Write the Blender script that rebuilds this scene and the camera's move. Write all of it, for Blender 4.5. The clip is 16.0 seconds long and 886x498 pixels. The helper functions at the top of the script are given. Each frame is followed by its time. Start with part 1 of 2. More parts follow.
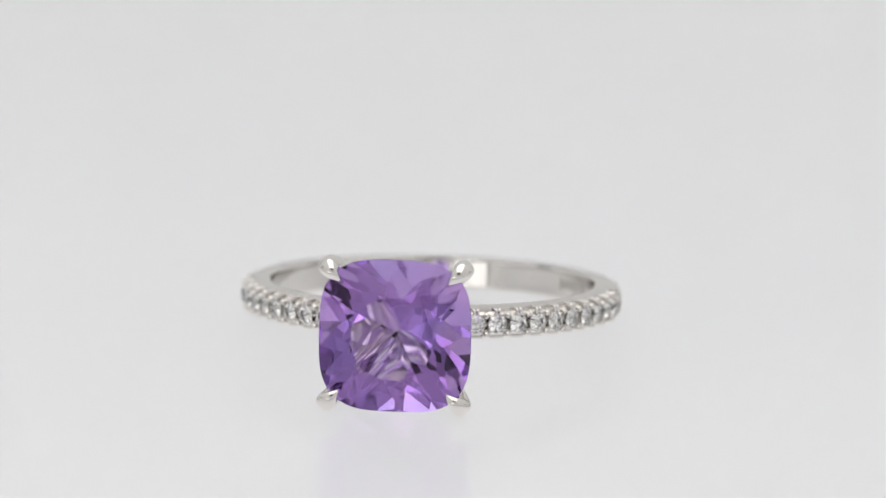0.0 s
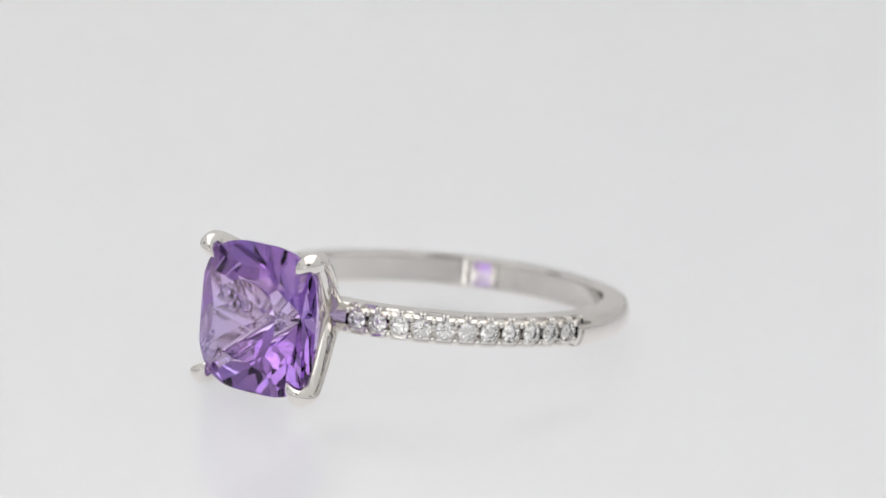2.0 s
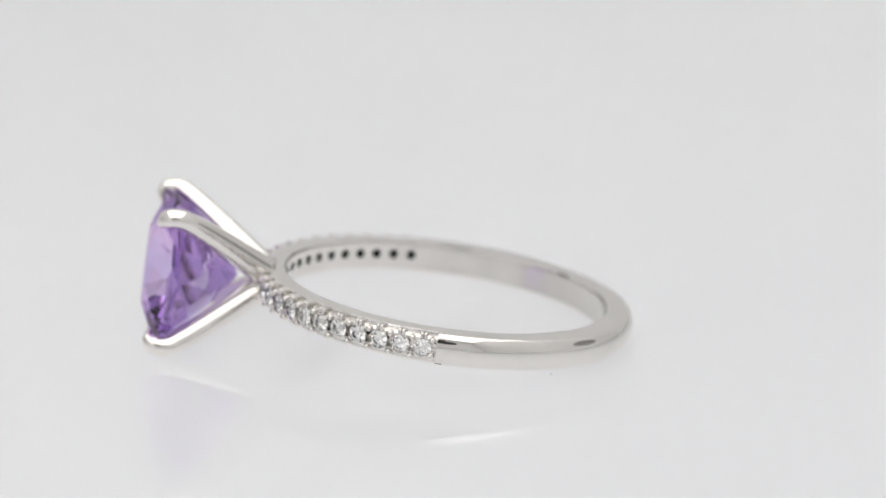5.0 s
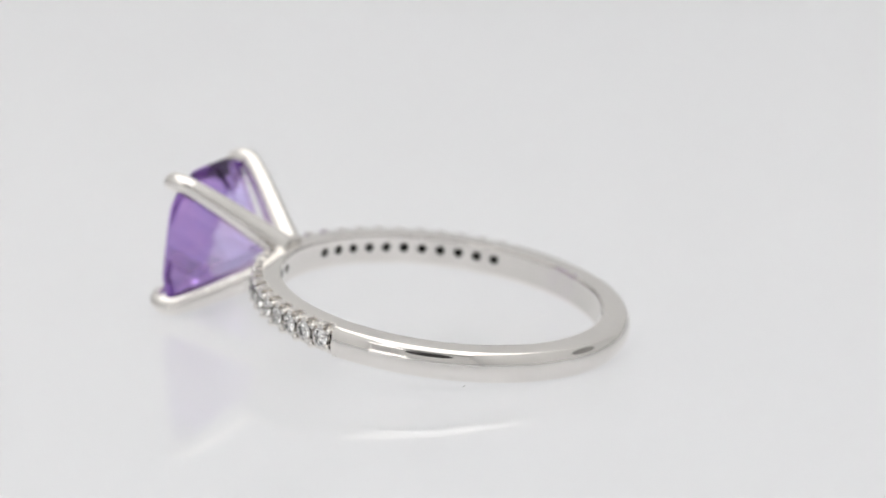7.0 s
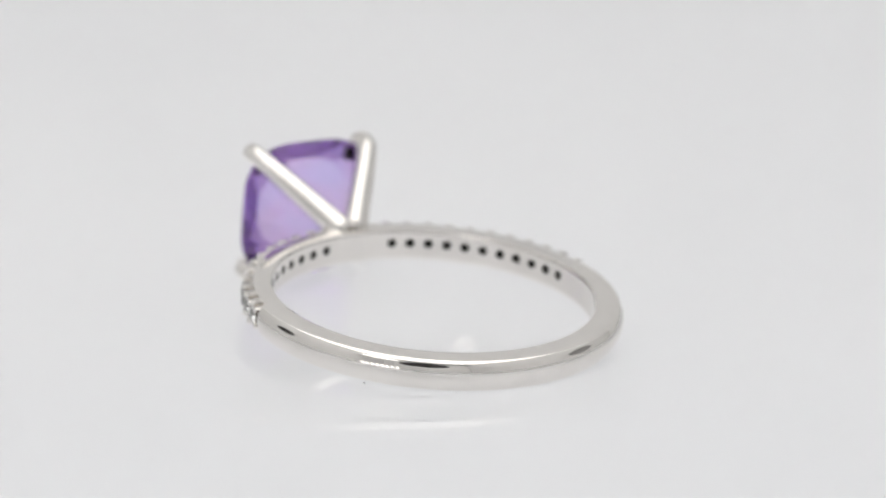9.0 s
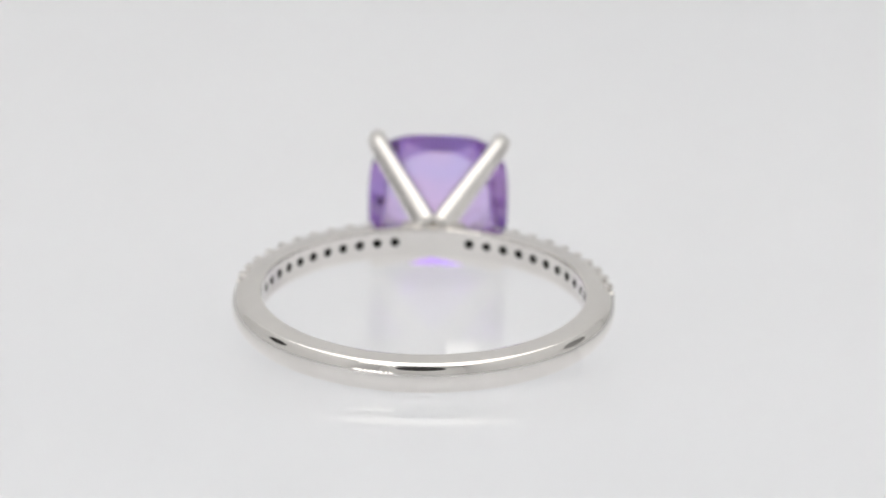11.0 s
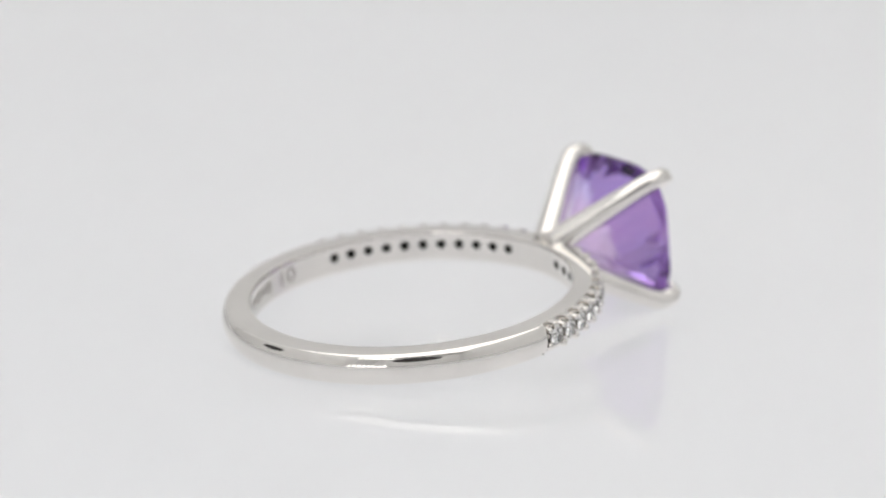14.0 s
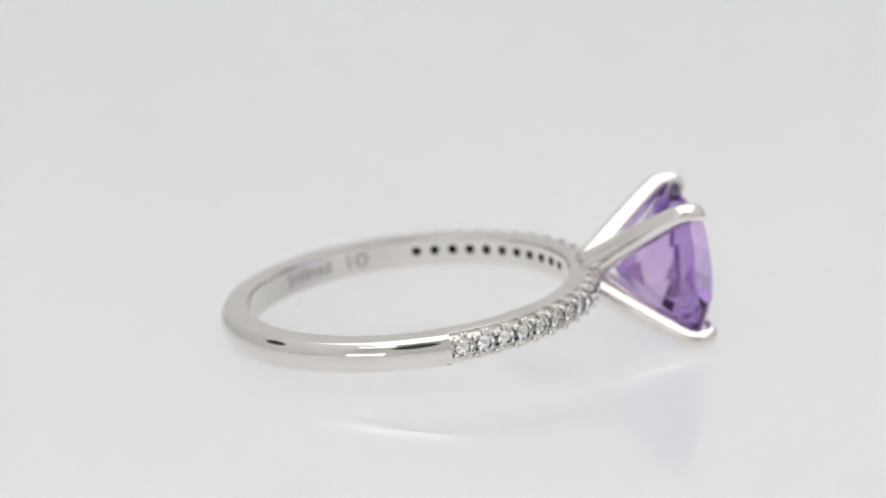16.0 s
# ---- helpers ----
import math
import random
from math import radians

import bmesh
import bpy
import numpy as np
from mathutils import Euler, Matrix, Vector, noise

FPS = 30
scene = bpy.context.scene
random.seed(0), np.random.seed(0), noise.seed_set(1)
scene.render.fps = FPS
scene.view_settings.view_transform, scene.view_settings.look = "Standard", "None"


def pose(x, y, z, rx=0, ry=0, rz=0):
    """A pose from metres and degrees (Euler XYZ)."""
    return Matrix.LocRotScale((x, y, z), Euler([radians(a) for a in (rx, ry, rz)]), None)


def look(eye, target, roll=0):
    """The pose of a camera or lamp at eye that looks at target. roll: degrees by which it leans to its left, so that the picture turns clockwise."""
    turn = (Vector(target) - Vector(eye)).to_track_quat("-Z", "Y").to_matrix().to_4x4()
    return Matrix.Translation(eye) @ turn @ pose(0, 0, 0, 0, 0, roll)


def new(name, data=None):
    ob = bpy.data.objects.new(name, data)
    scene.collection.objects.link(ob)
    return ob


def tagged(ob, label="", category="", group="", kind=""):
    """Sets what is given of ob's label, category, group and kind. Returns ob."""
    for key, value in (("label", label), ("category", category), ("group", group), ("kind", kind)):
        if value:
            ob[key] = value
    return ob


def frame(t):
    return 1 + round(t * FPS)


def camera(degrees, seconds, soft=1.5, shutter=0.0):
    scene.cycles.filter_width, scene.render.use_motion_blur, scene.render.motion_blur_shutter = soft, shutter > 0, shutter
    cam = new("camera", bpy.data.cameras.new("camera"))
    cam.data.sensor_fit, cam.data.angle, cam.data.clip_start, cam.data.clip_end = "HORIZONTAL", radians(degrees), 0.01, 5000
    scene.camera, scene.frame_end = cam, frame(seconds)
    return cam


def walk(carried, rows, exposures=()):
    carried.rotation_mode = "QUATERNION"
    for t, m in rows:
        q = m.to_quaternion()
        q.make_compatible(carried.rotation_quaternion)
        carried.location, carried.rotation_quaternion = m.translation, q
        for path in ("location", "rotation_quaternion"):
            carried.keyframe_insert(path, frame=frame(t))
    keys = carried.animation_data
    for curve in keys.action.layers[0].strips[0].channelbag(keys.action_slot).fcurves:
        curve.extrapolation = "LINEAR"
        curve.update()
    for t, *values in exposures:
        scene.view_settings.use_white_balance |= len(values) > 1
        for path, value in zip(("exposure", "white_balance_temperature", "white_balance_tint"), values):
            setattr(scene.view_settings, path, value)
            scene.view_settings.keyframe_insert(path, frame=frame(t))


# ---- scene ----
MM = 0.001

# camera on a fixed stand
cam = camera(9.957, 16.0, soft=1.5)
EYE = (0.787 * MM, -255.75 * MM, 73.55 * MM)
STAND = pose(*EYE, 90 - 15.05) @ pose(0, 0, 0, 0, 0, 0.762)
walk(cam, [(0.0, STAND), (16.0, STAND)])
cam.data.dof.use_dof = True
cam.data.dof.focus_distance = 0.2535
cam.data.dof.aperture_fstop = 43.0

# the ring's own numbers, in millimetres and radians
R_IN = 8.446
R_OUT = 9.97
HALF_W = 0.83
ROW_Z = -0.05
HEAD_Z = 0.03
PAVE_FIRST, PAVE_STEP, PAVE_COUNT, PAVE_END = 0.2366, 0.1171, 11, 1.5171
TILT, LEAN = 7.12, -0.40
CENTRE = (0.149, 0.870, 2.07)
TURN_START, TURN_RATE = -7.16, -15.958


def turn_at(t):
    return TURN_START + TURN_RATE * t


# ---- world and lights ----
world = bpy.data.worlds.new("studio_world")
world.use_nodes = True
world.node_tree.nodes["Background"].inputs[0].default_value = (1.0, 0.99, 0.98, 1)
world.node_tree.nodes["Background"].inputs[1].default_value = 0.05
scene.world = world
scene.view_settings.exposure = 0.0


def softbox(name, m, sx, sy, watts, colour):
    lamp = bpy.data.lights.new(name, "AREA")
    lamp.shape, lamp.size, lamp.size_y, lamp.energy, lamp.color = "RECTANGLE", sx, sy, watts, colour
    ob = new(name, lamp)
    ob.matrix_world = m
    return ob


softbox("ceiling_softbox", look((0, -0.16, 0.552), (0, -0.1599, 0)), 0.66, 0.87, 2.12, (1.0, 0.995, 0.985))
base_light = softbox("base_light", look((0, 0, -0.0115), (0, 0.00001, 0.1)), 0.26, 0.26, 0.357, (1.0, 0.995, 0.99))
base_light.data.shape = "DISK"


# ---- materials ----
def material(name):
    mat = bpy.data.materials.new(name)
    mat.use_nodes = True
    nt = mat.node_tree
    return mat, nt, nt.nodes["Principled BSDF"]


def link(nt, a, b):
    nt.links.new(a, b)


def noise_node(nt, scale, detail=3.0, rough=0.55):
    coord = nt.nodes.new("ShaderNodeTexCoord")
    n = nt.nodes.new("ShaderNodeTexNoise")
    n.inputs["Scale"].default_value = scale
    n.inputs["Detail"].default_value = detail
    n.inputs["Roughness"].default_value = rough
    link(nt, coord.outputs["Object"], n.inputs["Vector"])
    return n


def ramp_between(nt, source, low, high, at=(0.3, 0.7)):
    r = nt.nodes.new("ShaderNodeValToRGB")
    r.color_ramp.elements[0].position, r.color_ramp.elements[1].position = at
    r.color_ramp.elements[0].color, r.color_ramp.elements[1].color = (*low, 1), (*high, 1)
    link(nt, source, r.inputs[0])
    return r.outputs[0]


def map_range(nt, source, low, high):
    r = nt.nodes.new("ShaderNodeMapRange")
    r.inputs["To Min"].default_value, r.inputs["To Max"].default_value = low, high
    link(nt, source, r.inputs["Value"])
    return r.outputs["Result"]


def add_bump(nt, bsdf, source, distance, strength=1.0):
    b = nt.nodes.new("ShaderNodeBump")
    b.inputs["Distance"].default_value, b.inputs["Strength"].default_value = distance, strength
    link(nt, source, b.inputs["Height"])
    link(nt, b.outputs[0], bsdf.inputs["Normal"])


def metal_material(name, low, high, rough, bump):
    mat, nt, b = material(name)
    b.inputs["Metallic"].default_value = 1.0
    wide = noise_node(nt, 420, 4)
    fine = noise_node(nt, 5200, 2)
    link(nt, ramp_between(nt, wide.outputs["Fac"], low, high), b.inputs["Base Color"])
    link(nt, map_range(nt, fine.outputs["Fac"], rough[0], rough[1]), b.inputs["Roughness"])
    add_bump(nt, b, wide.outputs["Fac"], bump)
    return mat


WHITE_GOLD = metal_material("polished_white_gold", (0.76, 0.735, 0.705), (0.81, 0.785, 0.755), (0.02, 0.06), 0.000006)
# near-black metal: the shade inside the deep holes is put into the colour
PIT_SHADE = metal_material("shaded_pit_metal", (0.03, 0.028, 0.026), (0.07, 0.065, 0.06), (0.5, 0.7), 0.00003)
STAMP = metal_material("stamped_mark", (0.42, 0.40, 0.37), (0.52, 0.50, 0.47), (0.35, 0.5), 0.00003)


def glass_material(name, through_colour, zone_colour, inside_colour, ior, rough, ripple):
    """Clear stone: refraction and reflection shared out by the angle."""
    mat = bpy.data.materials.new(name)
    mat.use_nodes = True
    nt = mat.node_tree
    nt.nodes.remove(nt.nodes["Principled BSDF"])
    bend, shine = nt.nodes.new("ShaderNodeBsdfRefraction"), nt.nodes.new("ShaderNodeBsdfGlossy")
    fres, mix = nt.nodes.new("ShaderNodeFresnel"), nt.nodes.new("ShaderNodeMixShader")
    fres.inputs["IOR"].default_value = bend.inputs["IOR"].default_value = ior
    bend.inputs["Roughness"].default_value = shine.inputs["Roughness"].default_value = rough
    zone = noise_node(nt, 300, 2)
    link(nt, ramp_between(nt, zone.outputs["Fac"], zone_colour, through_colour, (0.4, 0.6)), bend.inputs["Color"])
    shine.inputs["Color"].default_value = (*inside_colour, 1)
    if ripple:
        fine = noise_node(nt, 1100, 3)
        bump = nt.nodes.new("ShaderNodeBump")
        bump.inputs["Distance"].default_value = ripple
        link(nt, fine.outputs["Fac"], bump.inputs["Height"])
        for node in (bend, shine, fres):
            link(nt, bump.outputs[0], node.inputs["Normal"])
    link(nt, fres.outputs[0], mix.inputs[0])
    link(nt, bend.outputs[0], mix.inputs[1])
    link(nt, shine.outputs[0], mix.inputs[2])
    link(nt, mix.outputs[0], nt.nodes["Material Output"].inputs[0])
    return mat


AMETHYST = glass_material("amethyst", (0.87, 0.755, 0.925), (0.80, 0.755, 0.955), (0.67, 0.545, 0.78), 1.55, 0.0, 0.000002)
DIAMOND = glass_material("diamond", (1.0, 0.995, 0.99), (0.98, 0.985, 0.99), (1.0, 0.996, 0.992), 2.2, 0.03, 0.0)


def acrylic_material():
    """Opal acrylic: scatters light back and lets it through, under a clear gloss."""
    mat = bpy.data.materials.new("white_gloss_acrylic")
    mat.use_nodes = True
    nt = mat.node_tree
    nt.nodes.remove(nt.nodes["Principled BSDF"])
    wide = noise_node(nt, 9, 3)
    fine = noise_node(nt, 300, 3)
    tone = ramp_between(nt, wide.outputs["Fac"], (0.775, 0.777, 0.785), (0.795, 0.795, 0.80))
    back, on = nt.nodes.new("ShaderNodeBsdfDiffuse"), nt.nodes.new("ShaderNodeBsdfTranslucent")
    gloss, fres = nt.nodes.new("ShaderNodeBsdfGlossy"), nt.nodes.new("ShaderNodeFresnel")
    body, top = nt.nodes.new("ShaderNodeMixShader"), nt.nodes.new("ShaderNodeMixShader")
    link(nt, tone, back.inputs[0])
    link(nt, tone, on.inputs[0])
    body.inputs[0].default_value = 0.85
    link(nt, back.outputs[0], body.inputs[1])
    link(nt, on.outputs[0], body.inputs[2])
    fres.inputs[0].default_value = 1.46
    link(nt, map_range(nt, fine.outputs["Fac"], 0.015, 0.035), gloss.inputs["Roughness"])
    link(nt, fres.outputs[0], top.inputs[0])
    link(nt, body.outputs[0], top.inputs[1])
    link(nt, gloss.outputs[0], top.inputs[2])
    link(nt, top.outputs[0], nt.nodes["Material Output"].inputs[0])
    return mat


def cloth_material(name, low, high):
    mat, nt, b = material(name)
    wide = noise_node(nt, 7, 3)
    weave = noise_node(nt, 1800, 2)
    link(nt, ramp_between(nt, wide.outputs["Fac"], low, high), b.inputs["Base Color"])
    b.inputs["Roughness"].default_value = 0.9
    add_bump(nt, b, weave.outputs["Fac"], 0.0002, 0.5)
    return mat


ACRYLIC = acrylic_material()
TENT = cloth_material("white_tent_cloth", (0.82, 0.82, 0.82), (0.86, 0.858, 0.855))
DARK_CLOTH = cloth_material("dark_curtain_cloth", (0.05, 0.049, 0.048), (0.08, 0.078, 0.076))
GREY_CLOTH = cloth_material("grey_curtain_cloth", (0.36, 0.355, 0.35), (0.42, 0.415, 0.41))
PLASTIC, _nt, _b = material("white_lamp_housing")
_b.inputs["Base Color"].default_value, _b.inputs["Roughness"].default_value = (0.82, 0.82, 0.82, 1), 0.5


def glow_material(name, colour, strength):
    mat = bpy.data.materials.new(name)
    mat.use_nodes = True
    nt = mat.node_tree
    nt.nodes.remove(nt.nodes["Principled BSDF"])
    e = nt.nodes.new("ShaderNodeEmission")
    e.inputs[0].default_value, e.inputs[1].default_value = (*colour, 1), strength
    link(nt, e.outputs[0], nt.nodes["Material Output"].inputs[0])
    return mat


LED_GLOW = glow_material("led_glow", (1.0, 0.98, 0.96), 3.2)


# ---- mesh helpers ----
def mesh_of(name, bm, mat, smooth=True):
    bmesh.ops.recalc_face_normals(bm, faces=bm.faces[:])
    me = bpy.data.meshes.new(name)
    bm.to_mesh(me)
    bm.free()
    me.materials.append(mat)
    if smooth:
        me.shade_smooth()
    return me


def part(name, bm, mat, parent, label="", smooth=True):
    ob = new(name, mesh_of(name, bm, mat, smooth))
    ob.parent = parent
    return tagged(ob, label)


def shared(name, me, parent, m=None):
    ob = new(name, me)
    ob.parent = parent
    if m is not None:
        ob.matrix_basis = m
    return ob


def box(bm, x0, y0, z0, x1, y1, z1):
    vs = [bm.verts.new((x, y, z)) for x in (x0, x1) for y in (y0, y1) for z in (z0, z1)]
    for f in ((0, 1, 3, 2), (4, 6, 7, 5), (0, 4, 5, 1), (2, 3, 7, 6), (0, 2, 6, 4), (1, 5, 7, 3)):
        bm.faces.new([vs[i] for i in f])


def lathe(bm, profile, n=128, close=False):
    """Turns a profile of (r, z) round the z axis."""
    rows = []
    for k in range(n):
        a = 2 * math.pi * k / n
        rows.append([bm.verts.new((r * math.cos(a), r * math.sin(a), z)) for r, z in profile])
    m = len(profile)
    for k in range(n):
        p, q = rows[k], rows[(k + 1) % n]
        for i in range(m if close else m - 1):
            j = (i + 1) % m
            bm.faces.new((p[i], q[i], q[j], p[j]))
    return rows


def cap(bm, rows, i):
    bm.faces.new([r[i] for r in rows])


# ---- the tent: table, walls, ceiling ----
def wall(name, x0, y0, z0, x1, y1, z1, mat, kind="structure"):
    bm = bmesh.new()
    box(bm, x0, y0, z0, x1, y1, z1)
    ob = new(name, mesh_of(name, bm, mat, False))
    return tagged(ob, kind=kind)


HX, Y0, Y1, ZT = 0.36, -0.75, 0.30, 0.56
WHITE_WALL = "white cloth wall of the photo tent"
tagged(wall("floor", -HX, Y0, -0.035, HX, Y1, -0.0125, TENT), "white cloth covered floor of the photo tent", "floor")
tagged(wall("wall_north", -HX, Y1 - 0.02, -0.012, HX, Y1, ZT, TENT), WHITE_WALL, "wall")


def port_wall(name, m, sx, sy, port):
    """A cloth wall 20 mm thick with an oval port: in its own plane x runs 0 to sx, y 0 to sy, and the port is (x, y, half width, half height)."""
    px, py, a, b = port
    n, corners = 64, []
    for cx, cy in ((sx, sy), (0, sy), (0, 0), (sx, 0)):
        corners.append(math.atan2(cy - py, cx - px) % (2 * math.pi))
    angles = sorted([2 * math.pi * (k + 0.37) / n for k in range(n)] + corners)
    bm, rows = bmesh.new(), []
    for t in angles:
        c, q = math.cos(t), math.sin(t)
        reach = min(((sx - px) if c > 0 else px) / max(abs(c), 1e-9), ((sy - py) if q > 0 else py) / max(abs(q), 1e-9))
        oval = 1 / math.sqrt((c / a) ** 2 + (q / b) ** 2)
        rows.append([bm.verts.new((px + r * c, py + r * q, z)) for r, z in ((oval, 0.0), (reach, 0.0), (reach, 0.02), (oval, 0.02))])
    for p, q in zip(rows, rows[1:] + rows[:1]):
        for i in range(4):
            bm.faces.new((p[i], p[(i + 1) % 4], q[(i + 1) % 4], q[i]))
    bmesh.ops.transform(bm, matrix=m, verts=bm.verts[:])
    ob = new(name, mesh_of(name, bm, TENT, False))
    return tagged(ob, "white cloth wall of the photo tent with an oval port", "wall", kind="structure")


# three oval ports, the front one for the camera's operator, each with a dark curtain behind it
UP = ZT + 0.012
port_wall("wall_south", pose(-HX + 0.022, Y0 + 0.02, -0.012, 90), 2 * HX - 0.044, UP, (0.323, 0.412, 0.20, 0.148))
port_wall("wall_west", pose(-HX + 0.02, Y1 - 0.022, -0.012) @ pose(0, 0, 0, 90, 0, -90), Y1 - Y0 - 0.022, UP, (0.261, 0.120, 0.048, 0.042))
port_wall("wall_east", pose(HX - 0.02, Y0, -0.012) @ pose(0, 0, 0, 90, 0, 90), Y1 - Y0 - 0.022, UP, (0.80, 0.092, 0.06, 0.05))
tagged(wall("curtain_west", -HX - 0.03, Y0, -0.012, -HX - 0.004, Y1, ZT, DARK_CLOTH), "dark curtain behind a port of the tent", "curtain")
tagged(wall("curtain_east", HX + 0.004, Y0, -0.012, HX + 0.03, Y1, ZT, GREY_CLOTH), "pale grey curtain behind a port of the tent", "curtain")
tagged(wall("curtain_south", -HX, Y0 - 0.03, -0.012, HX, Y0 - 0.004, ZT, DARK_CLOTH), "dark curtain behind the opening of the tent", "curtain")
tagged(wall("ceiling", -HX - 0.03, Y0 - 0.03, ZT + 0.002, HX + 0.03, Y1, ZT + 0.02, TENT), "white cloth ceiling of the photo tent", "ceiling")


def make_turntable():
    root = new("turntable")
    bm = bmesh.new()
    rows = lathe(bm, [(0.0002, 0.0), (0.146, 0.0), (0.1494, -0.0003), (0.15, -0.001), (0.15, -0.0055), (0.1494, -0.006), (0.0002, -0.006)], 160)
    cap(bm, rows, 0)
    cap(bm, rows, 6)
    part("plate", bm, ACRYLIC, root, smooth=False)
    bm = bmesh.new()
    rows = lathe(bm, [(0.136, -0.006), (0.14, -0.006), (0.14, -0.0124), (0.136, -0.0124)], 96, True)
    part("rim", bm, PLASTIC, root, "white rim under the plate", False)
    # a dark speck and a curl of lint on the plate
    bm = bmesh.new()
    bmesh.ops.create_icosphere(bm, subdivisions=1, radius=0.05 * MM)
    bmesh.ops.scale(bm, vec=(1.4, 0.9, 0.6), verts=bm.verts[:])
    part("speck", bm, DARK_CLOTH, root, "dark speck of dust").location = (6.95 * MM, 6.05 * MM, 0.028 * MM)
    bm = bmesh.new()
    rows = []
    for k in range(19):
        a = 0.3 + 4.2 * k / 18
        c = Vector((0.34 * math.cos(a) + 0.010 * k, 0.34 * math.sin(a), 0.02 + 0.012 * math.sin(k))) * MM
        rows.append([bm.verts.new(c + Vector((math.cos(a) * math.cos(b), math.sin(a) * math.cos(b), math.sin(b))) * 0.009 * MM) for b in (0, 1.57, 3.14, 4.71)])
    for p, q in zip(rows, rows[1:]):
        for i in range(4):
            bm.faces.new((p[i], p[(i + 1) % 4], q[(i + 1) % 4], q[i]))
    part("lint", bm, PLASTIC, root, "pale curl of lint").location = (-7.5 * MM, 2.76 * MM, 0.0)
    return tagged(root, "round glossy white acrylic turntable, slowly turning", "turntable")


turntable = make_turntable()


def make_led_lamp():
    """A lamp on two legs: two bars, each with a row of short upright tubes; it shines along its own -y."""
    root = new("led_lamp")
    for z in (LAMP_LOW, LAMP_HIGH):
        bm = bmesh.new()
        box(bm, -0.105, 0.0, z - 0.037, 0.105, 0.012, z + 0.037)
        bmesh.ops.bevel(bm, geom=bm.edges[:], offset=0.002, segments=2, affect="EDGES")
        bar = part("bar", bm, PLASTIC, root, "white lamp housing", False)
        bm = bmesh.new()
        rows = []
        for y, r in ((-0.031, 0.003), (-0.029, 0.0034), (0.029, 0.0034), (0.031, 0.003)):
            rows.append([bm.verts.new((r * math.cos(2 * math.pi * i / 12), r * math.sin(2 * math.pi * i / 12) - 0.006, y)) for i in range(12)])
        for p, q in zip(rows, rows[1:]):
            for i in range(12):
                bm.faces.new((p[i], p[(i + 1) % 12], q[(i + 1) % 12], q[i]))
        bm.faces.new(rows[0])
        bm.faces.new(rows[-1])
        me = mesh_of("tube", bm, LED_GLOW)
        for k in range(8):
            shared("tube", me, bar, pose(-0.087 + 0.0248 * k, 0, z))
    for x in (-0.08, 0.08):
        bm = bmesh.new()
        rows = lathe(bm, [(0.012, 0.0), (0.012, 0.003), (0.004, 0.006), (0.004, LAMP_HIGH + 0.03)], 20)
        cap(bm, rows, 0)
        cap(bm, rows, 3)
        part("leg", bm, PLASTIC, root, "white lamp leg", False).location = (x, 0.0172, 0.0)
    return tagged(root, "white stand lamp with two rows of lit tubes", "lamp")


LAMP_LOW, LAMP_HIGH = 0.040, 0.362
LAMP_AT = (-0.225, -0.424)
led_lamp = make_led_lamp()
led_lamp.matrix_basis = pose(LAMP_AT[0], LAMP_AT[1], -0.0125, 0, 0, 180 - math.degrees(math.atan2(-LAMP_AT[0], -LAMP_AT[1])))


# ---- the ring ----
def polar(r, a, z):
    """A point of the ring: radius, angle from the head, height along the ring's axis; in metres."""
    return Vector((r * math.sin(a) * MM, -r * math.cos(a) * MM, z * MM))


def outer_profile(sunk):
    """Half-round outside of the band from its lower to its upper inner edge, as (r, z)."""
    w = HALF_W
    if sunk:
        pts = [(R_IN + 0.10, -w), (9.40, -w), (9.435, 0.02 - w), (9.445, 0.06 - w), (9.44, -0.62), (9.60, -0.58), (9.69, -0.46), (9.69, -0.32), (9.50, -0.18), (9.46, 0.0)]
        pts = pts + [(r, -z) for r, z in reversed(pts[:-1])]
    else:
        pts = [(R_IN + 0.10, -w), (R_OUT - 0.46, -w), (R_OUT - 0.39, 0.010 - w), (R_OUT - 0.32, 0.04 - w)]
        n, e = 24, w - 0.075
        dome = [(R_OUT - 0.26 * abs(-1 + 2 * k / n) ** 2.2, e * (-1 + 2 * k / n)) for k in range(n + 1)]
        pts = pts + dome + [(r, -z) for r, z in reversed(pts)]
    return [(r, z + ROW_Z) for r, z in pts]


def sweep(bm, profile, a0, a1, n, ends=True):
    rows = [[bm.verts.new(polar(r, a0 + (a1 - a0) * k / n, z)) for r, z in profile] for k in range(n + 1)]
    for p, q in zip(rows, rows[1:]):
        for i in range(len(profile) - 1):
            bm.faces.new((p[i], p[i + 1], q[i + 1], q[i]))
    if ends:
        bm.faces.new(rows[0])
        bm.faces.new(rows[-1])


FLAT = 0.64


def inner_profile():
    e, w = R_IN + 0.10, HALF_W
    half = [(e, -w), (e - 0.06, 0.012 - w), (R_IN + 0.012, 0.09 - w), (R_IN, -FLAT - 0.02), (R_IN, -FLAT)]
    return [(r, z + ROW_Z) for r, z in half + [(r, -z) for r, z in reversed(half)]]


HOLE_Z = 0.04
STAMP_ANGLE = 1.81
HOLE_R = 0.25


def pave_angle(k, side):
    return side * (PAVE_FIRST + PAVE_STEP * k)


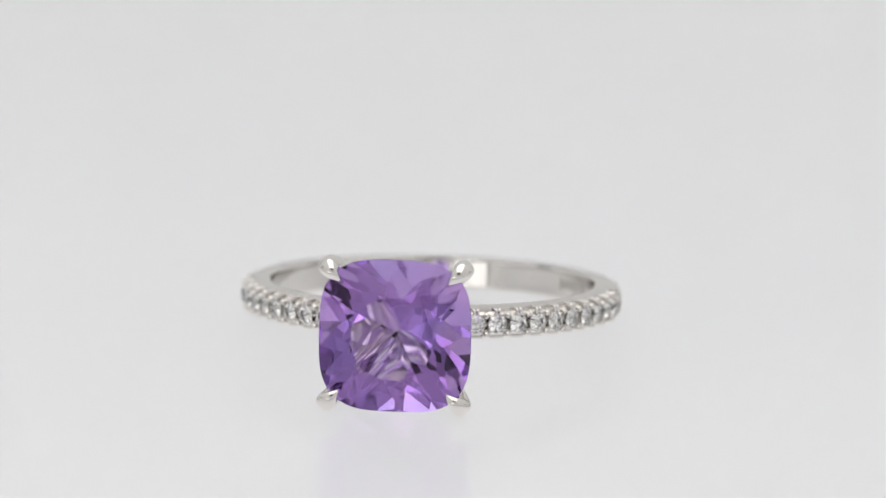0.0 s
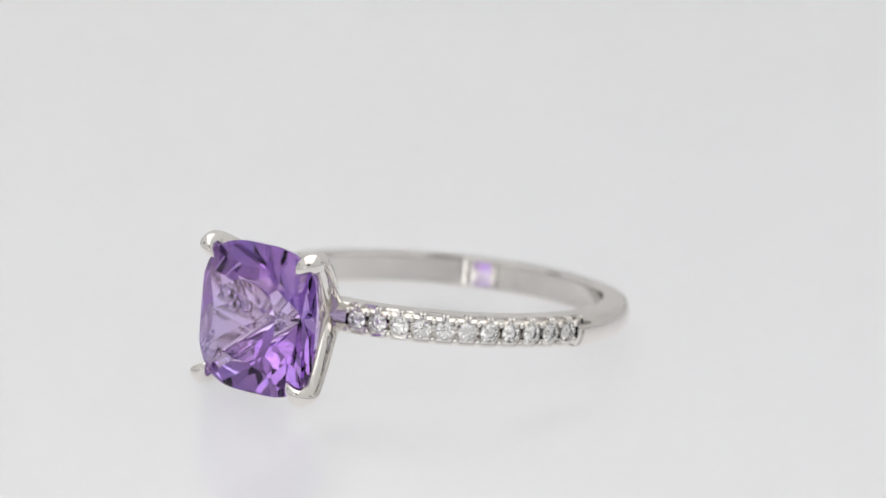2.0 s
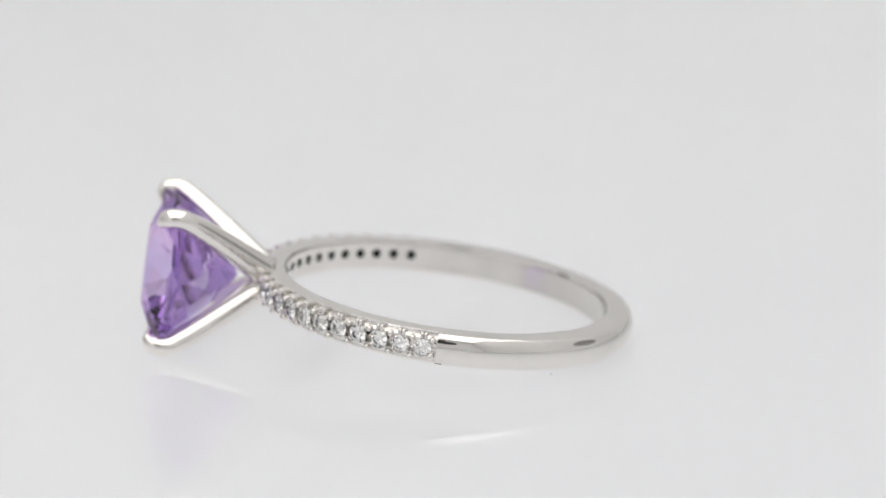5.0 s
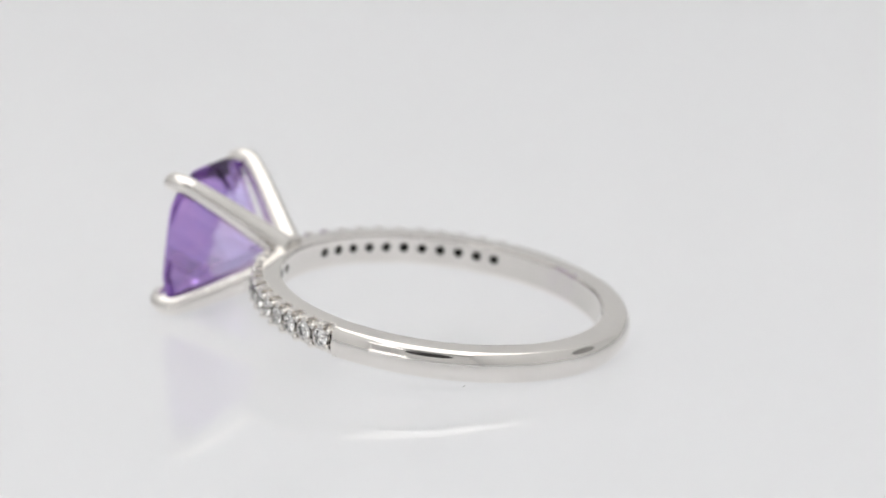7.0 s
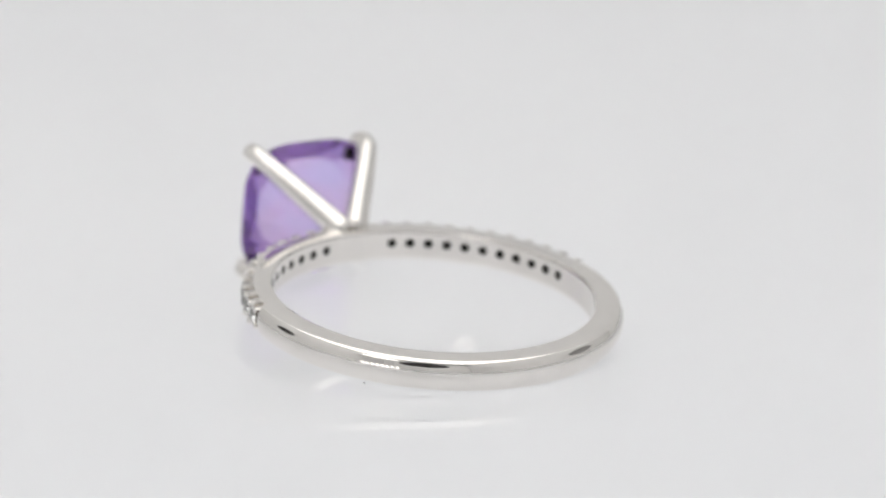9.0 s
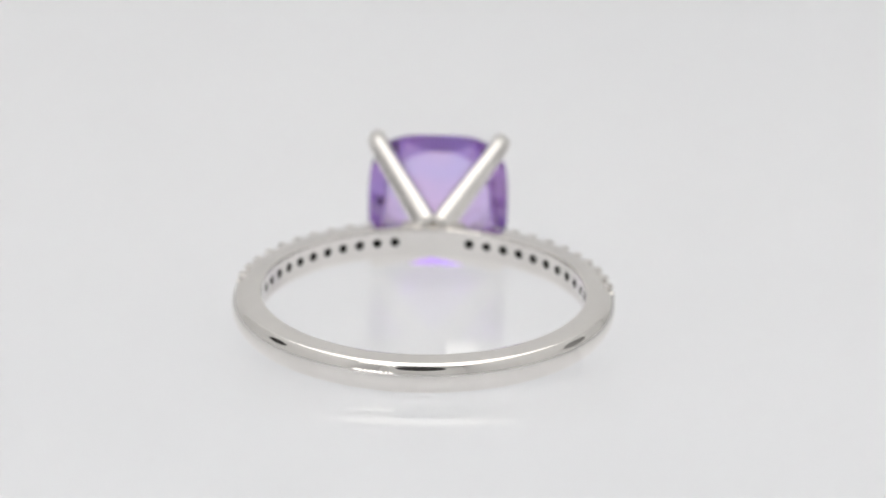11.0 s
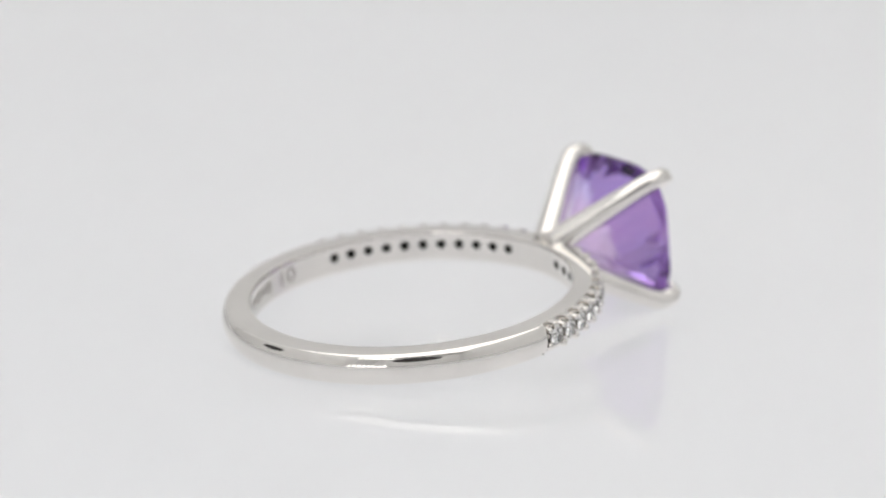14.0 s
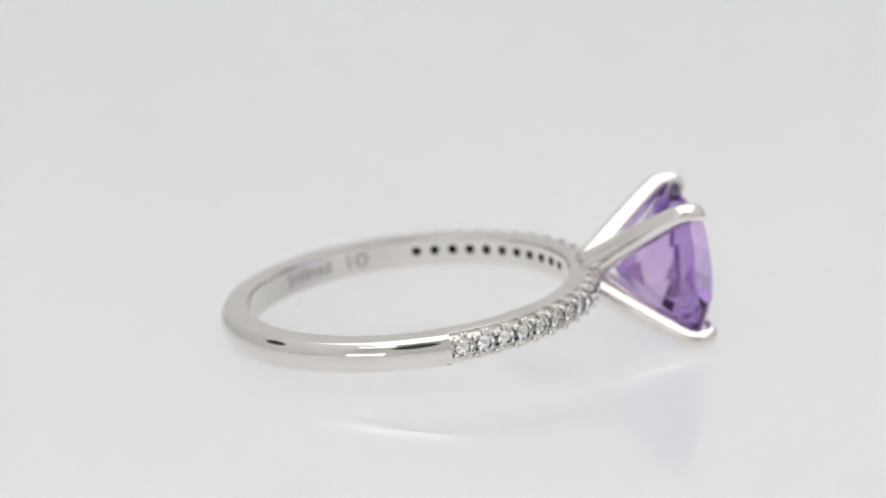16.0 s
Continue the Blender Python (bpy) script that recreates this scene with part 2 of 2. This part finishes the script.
def make_band(ring):
    bm = bmesh.new()
    start = PAVE_FIRST - PAVE_STEP / 2
    sweep(bm, outer_profile(False), PAVE_END, 2 * math.pi - PAVE_END, 260)
    sweep(bm, outer_profile(False), -start, start, 24)
    for side in (1, -1):
        sweep(bm, outer_profile(True), side * start, side * (PAVE_END - 0.036), 90, False)
        sweep(bm, [(min(r, R_OUT - 0.14) if r < 9.6 else r - 0.10, z) for r, z in outer_profile(False)], side * (PAVE_END - 0.036), side * PAVE_END, 6)
    # inside: plain strips, and strips pierced under each diamond
    last = PAVE_FIRST + PAVE_STEP * (PAVE_COUNT - 0.5)
    prof = inner_profile()
    sweep(bm, prof, last, 2 * math.pi - last, 400, False)
    sweep(bm, prof, -start, start, 48, False)
    for side in (1, -1):
        a, b = side * start, side * last
        sweep(bm, prof[:5], a, b, 90, False)
        sweep(bm, prof[5:], a, b, 90, False)
        for k in range(PAVE_COUNT):
            mid, half = pave_angle(k, side), PAVE_STEP / 2
            n, loops = 48, [[], [], [], [], []]
            for i in range(n):
                t = 2 * math.pi * i / n
                c, q = math.cos(t), math.sin(t)
                f = 1 / max(abs(c), abs(q))
                for j, loop in enumerate(loops):
                    w = (0.0, 0.05, 0.35, 0.7, 1.0)[j]
                    da = half * c * f * (1 - w) + HOLE_R * c / R_IN * w
                    loop.append(bm.verts.new(polar(R_IN, mid + da, (FLAT * q * f + ROW_Z) * (1 - w) + (HOLE_R * q + HOLE_Z) * w)))
            for p, q in zip(loops, loops[1:]):
                for i in range(n):
                    j = (i + 1) % n
                    bm.faces.new((p[i], p[j], q[j], q[i]))
    band = part("band", bm, WHITE_GOLD, ring, "polished white metal band, half-round outside")
    band.data.set_sharp_from_angle(angle=radians(32))
    # the pits under the diamonds, their deep shade painted in as near-black metal
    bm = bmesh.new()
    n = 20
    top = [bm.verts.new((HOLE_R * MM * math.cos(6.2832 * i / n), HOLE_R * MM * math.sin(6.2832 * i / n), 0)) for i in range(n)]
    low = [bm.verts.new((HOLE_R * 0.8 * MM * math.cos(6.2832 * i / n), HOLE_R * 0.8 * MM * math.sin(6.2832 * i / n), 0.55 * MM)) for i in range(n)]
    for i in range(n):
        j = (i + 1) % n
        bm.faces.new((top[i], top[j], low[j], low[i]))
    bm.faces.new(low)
    pit = mesh_of("hole", bm, PIT_SHADE)
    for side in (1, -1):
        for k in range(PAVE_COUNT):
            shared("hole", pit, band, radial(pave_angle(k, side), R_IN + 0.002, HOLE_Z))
    return band


def radial(a, r, z=0.0):
    """A pose on the ring whose own z axis points outwards and whose y axis runs along the ring's axis."""
    out = Vector((math.sin(a), -math.cos(a), 0))
    up = Vector((0, 0, 1))
    side = up.cross(out)
    m = Matrix((side, up, out)).transposed().to_4x4()
    m.translation = polar(r, a, z)
    return m


def cut(bm, normal, distance):
    n = Vector(normal).normalized()
    geom = bm.verts[:] + bm.edges[:] + bm.faces[:]
    out = bmesh.ops.bisect_plane(bm, geom=geom, dist=1e-9, plane_co=n * distance, plane_no=n, clear_outer=True)
    edges = [e for e in out["geom_cut"] if isinstance(e, bmesh.types.BMEdge) and len(e.link_faces) < 2]
    if len(edges) > 2:
        bmesh.ops.edgeloop_fill(bm, edges=edges)


def prism(bm, outline, z0, z1):
    low = [bm.verts.new((x, y, z0)) for x, y in outline]
    top = [bm.verts.new((x, y, z1)) for x, y in outline]
    n = len(outline)
    for i in range(n):
        j = (i + 1) % n
        bm.faces.new((low[i], low[j], top[j], top[i]))
    bm.faces.new(top)
    bm.faces.new(low[::-1])


def facet(bm, outline, azimuth, slope, z):
    """Cuts a facet that meets the girdle's outline at height z; slope below 0 cuts the underside."""
    s, c = math.sin(radians(abs(slope))), math.cos(radians(abs(slope)))
    a = radians(azimuth)
    h = max(x * math.cos(a) + y * math.sin(a) for x, y in outline)
    up = 1 if slope > 0 else -1
    cut(bm, (math.cos(a) * s, math.sin(a) * s, up * c), h * s + up * z * c)


def brilliant(radius):
    """A small round stone, its girdle at z = 0."""
    n = 16
    outline = [(radius * math.cos(2 * math.pi * i / n), radius * math.sin(2 * math.pi * i / n)) for i in range(n)]
    bm = bmesh.new()
    prism(bm, outline, -radius * 0.95, radius * 0.34)
    g = radius * 0.02
    for k in range(8):
        facet(bm, outline, 45 * k, 34, g)
        facet(bm, outline, 45 * k, -41, -g)
    for k in range(16):
        facet(bm, outline, 22.5 * k + 11.25, 40, g)
    for k in range(8):
        cut(bm, (0.36 * math.cos(radians(45 * k + 22.5)), 0.36 * math.sin(radians(45 * k + 22.5)), 0.93), radius * 0.50)
    return bm


STONE_HALF = 3.80


def cushion_outline(half, n=96):
    """A square with bowed sides and round corners."""
    pts = []
    for i in range(n):
        t = 2 * math.pi * i / n
        c, s = math.cos(t), math.sin(t)
        p = 3.3
        r = (abs(c) ** p + abs(s) ** p) ** (-1 / p)
        pts.append((half * r * c, half * r * s))
    return pts


def make_gem(ring):
    """The square cushion stone; its own z axis is the head's direction."""
    h = STONE_HALF * MM
    o = cushion_outline(h)
    bm = bmesh.new()
    prism(bm, o, -4.2 * MM, 1.18 * MM)
    g = 0.08 * MM

    def deep(azimuth, slope, depth):
        n, a = radians(slope), radians(azimuth)
        cut(bm, (math.cos(a) * math.sin(n), math.sin(a) * math.sin(n), -math.cos(n)), depth * MM * math.cos(n))

    for k in range(4):
        facet(bm, o, 90 * k, 32, g)
        facet(bm, o, 90 * k + 45, 29, g)
        for d in (-24, 24):
            facet(bm, o, 90 * k + d, 37, g)
            a = radians(90 * k + d)
            cut(bm, (0.36 * math.cos(a), 0.36 * math.sin(a), 0.933), 1.84 * MM)
    # underside: a steep step below the girdle, then the mains and their halves
    for k in range(4):
        facet(bm, o, 90 * k, -62, -g)
        facet(bm, o, 90 * k + 45, -57, -g)
        for d in (-22, 22):
            facet(bm, o, 90 * k + d, -55, -g)
        deep(90 * k, 41.5, 3.72)
        deep(90 * k + 45, 38.5, 3.62)
        for d in (-1, 1):
            deep(90 * k + 13 * d, 45.5, 4.05)
            deep(90 * k + 33 * d, 43, 3.90)
    bmesh.ops.remove_doubles(bm, verts=bm.verts[:], dist=1e-8)
    gem = part("gemstone", bm, AMETHYST, ring, "faceted purple cushion-cut stone", False)
    gem.matrix_basis = radial(0, 14.48, HEAD_Z)
    return gem


def bezier(p0, p1, p2, p3, t):
    u = 1 - t
    return p0 * u ** 3 + p1 * 3 * u * u * t + p2 * 3 * u * t * t + p3 * t ** 3


def make_claw(ring, sx, sz):
    """A claw from the band to the stone's corner, hooked over its edge."""
    base = Vector((0.32 * sx, -9.35, 0.50 * sz - HEAD_Z))
    knee = Vector((3.24 * sx, -13.95, 3.32 * sz))
    p = []
    for k in range(15):
        p.append(bezier(base, Vector((1.10 * sx, -10.65, 1.26 * sz)), Vector((2.38 * sx, -12.45, 2.55 * sz)), knee, k / 14))
    tip = Vector((2.66 * sx, -15.02, 2.70 * sz))
    for k in range(1, 15):
        p.append(bezier(knee, Vector((3.52 * sx, -14.60, 3.58 * sz)), Vector((3.32 * sx, -15.52, 3.34 * sz)), tip, k / 14))
    bm = bmesh.new()
    n, rows = 20, []
    across = Vector((sz, 0, -sx)).normalized()
    for i, c in enumerate(p):
        t = i / (len(p) - 1)
        along = (p[min(i + 1, len(p) - 1)] - p[max(i - 1, 0)]).normalized()
        wide = (across - along * across.dot(along)).normalized()
        deep = along.cross(wide)
        w = 0.72 - 0.21 * min(t / 0.5, 1)
        d = 0.74 - 0.28 * min(t / 0.72, 1)
        d += 0.04 * math.exp(-((t - 0.74) / 0.13) ** 2)
        if t > 0.66:
            q = (t - 0.66) / 0.34
            w *= max(0.08, (1 - q ** 1.8) ** 0.75) if q < 1 else 0.06
            d *= 1 - 0.72 * q ** 1.3
        inward = Vector((-sx, 0, -sz)).normalized()
        c = c + (inward - along * inward.dot(along)).normalized() * max(0.0, d - 0.42) * 0.4
        rows.append([bm.verts.new((c + wide * (w * math.copysign(abs(math.cos(2 * math.pi * j / n)) ** 0.8, math.cos(2 * math.pi * j / n)))
                                   + deep * (d * math.copysign(abs(math.sin(2 * math.pi * j / n)) ** 0.8, math.sin(2 * math.pi * j / n)))) * MM)
                     for j in range(n)])
    for a, b in zip(rows, rows[1:]):
        for j in range(n):
            bm.faces.new((a[j], a[(j + 1) % n], b[(j + 1) % n], b[j]))
    bm.faces.new(rows[0])
    bm.faces.new(rows[-1])
    claw = part("claw", bm, WHITE_GOLD, ring)
    claw.location.z = HEAD_Z * MM
    return claw


def make_seat_mesh():
    """The cup under one small diamond, with a split post against the upper edge of the band."""
    bm = bmesh.new()
    rows = lathe(bm, [(0.22, -0.60), (0.44, -0.20), (0.50, -0.03), (0.495, 0.012), (0.46, 0.004), (0.43, -0.06), (0.20, -0.36)], 28)
    cap(bm, rows, 6)
    # each post is split into two prongs
    steps = ((-0.45, 0.12, 0.46, 0.82), (-0.25, 0.110, 0.46, 0.82), (0.0, 0.098, 0.46, 0.81), (0.06, 0.088, 0.47, 0.78), (0.095, 0.064, 0.50, 0.73), (0.11, 0.03, 0.55, 0.66))
    for side, shift in ((1, -0.095), (1, 0.095)):
        n, ring_rows = 8, []
        for z, wx, y0, y1 in steps:
            row = []
            for i in range(n):
                c, q = math.cos(2 * math.pi * i / n + 0.39), math.sin(2 * math.pi * i / n + 0.39)
                row.append(bm.verts.new((shift + wx * math.copysign(abs(c) ** 0.6, c), side * ((y0 + y1) / 2 + (y1 - y0) / 2 * math.copysign(abs(q) ** 0.6, q)), z)))
            ring_rows.append(row)
        for a, b in zip(ring_rows, ring_rows[1:]):
            for i in range(n):
                j = (i + 1) % n
                bm.faces.new((a[i], a[j], b[j], b[i]))
        bm.faces.new(ring_rows[-1])
    bmesh.ops.scale(bm, vec=(MM, MM, MM), verts=bm.verts[:])
    return mesh_of("seat", bm, WHITE_GOLD)


def make_bead_mesh():
    """A round-topped post between two diamonds."""
    bm = bmesh.new()
    prof = [(0.18, -0.60), (0.16, -0.03)] + [(0.16 * math.cos(radians(a)), -0.03 + 0.13 * math.sin(radians(a))) for a in (20, 42, 62, 80)]
    rows = lathe(bm, prof, 14)
    cap(bm, rows, len(prof) - 1)
    bmesh.ops.scale(bm, vec=(MM, MM, MM), verts=bm.verts[:])
    return mesh_of("bead", bm, WHITE_GOLD)


def make_stamp(ring):
    """The number stamped inside the band, and worn marks beside it."""
    curve = bpy.data.curves.new("stamp", "FONT")
    curve.body, curve.size, curve.offset, curve.align_x, curve.align_y, curve.extrude = "10", 1.12 * MM, 0.02 * MM, "CENTER", "CENTER", 0.003 * MM
    text = new("stamp", curve)
    me = bpy.data.meshes.new_from_object(text.evaluated_get(bpy.context.evaluated_depsgraph_get()))
    bpy.data.objects.remove(text)
    me.materials.clear()
    me.materials.append(STAMP)
    for v in me.vertices:
        v.co = polar(R_IN - 0.005 + v.co.z / MM, STAMP_ANGLE - 1.35 * v.co.x / MM / R_IN, v.co.y / MM - 0.02)
    tagged(shared("stamp", me, ring), "stamped number in the band")
    for k in range(7):
        bm = bmesh.new()
        tall = (0.34 - 0.06 * (k % 3)) * MM
        box(bm, -0.14 * MM, -tall, -0.003 * MM, 0.14 * MM, tall, 0.003 * MM)
        bar = part("mark", bm, STAMP, ring, "worn stamped mark", False)
        bar.matrix_basis = radial(STAMP_ANGLE + 0.19 + 0.052 * k, R_IN - 0.004, 0.0)


def make_ring():
    ring = new("gemstone_ring")
    make_band(ring)
    make_gem(ring)
    make_stamp(ring)
    for sx, sz in ((-1, 1), (-1, -1), (1, 1), (1, -1)):
        make_claw(ring, sx, sz)
    stone = mesh_of("small_diamond", brilliant(0.462 * MM), DIAMOND, False)
    seat, bead = make_seat_mesh(), make_bead_mesh()
    seat.set_sharp_from_angle(angle=radians(40))
    for side in (1, -1):
        for k in range(PAVE_COUNT):
            a = pave_angle(k, side)
            shared("seat", seat, ring, radial(a, 9.84, ROW_Z))
            shared("small_diamond", stone, ring, radial(a, 9.845, ROW_Z) @ pose(0, 0, 0, 0, 0, 37 * k))
        for k in range(PAVE_COUNT + 1):
            a = side * (PAVE_FIRST + PAVE_STEP * (k - 0.5)) * 1.0
            if k == PAVE_COUNT:
                a -= side * 0.012
            for z, wide in ((-0.57 if k < PAVE_COUNT else -0.42, 1.25), (0.42, 1.0)):
                shared("bead", bead, ring, radial(a, 9.88 if z > 0 else 9.86, z + ROW_Z) @ Matrix.Diagonal((wide, wide, 1.0, 1.0)))
    return tagged(ring, "white gold ring with purple cushion-cut stone and small diamonds", "ring")


ring = make_ring()


# ---- what moves ----
def motions():
    base = Matrix.Translation([c * MM for c in CENTRE]) @ pose(0, 0, 0, -TILT) @ pose(0, 0, 0, 0, LEAN)
    times = [0.5 * k for k in range(33)]
    walk(ring, [(t, pose(0, 0, 0, 0, 0, turn_at(t)) @ base) for t in times])
    walk(turntable, [(t, pose(0, 0, 0, 0, 0, turn_at(t))) for t in times])


motions()
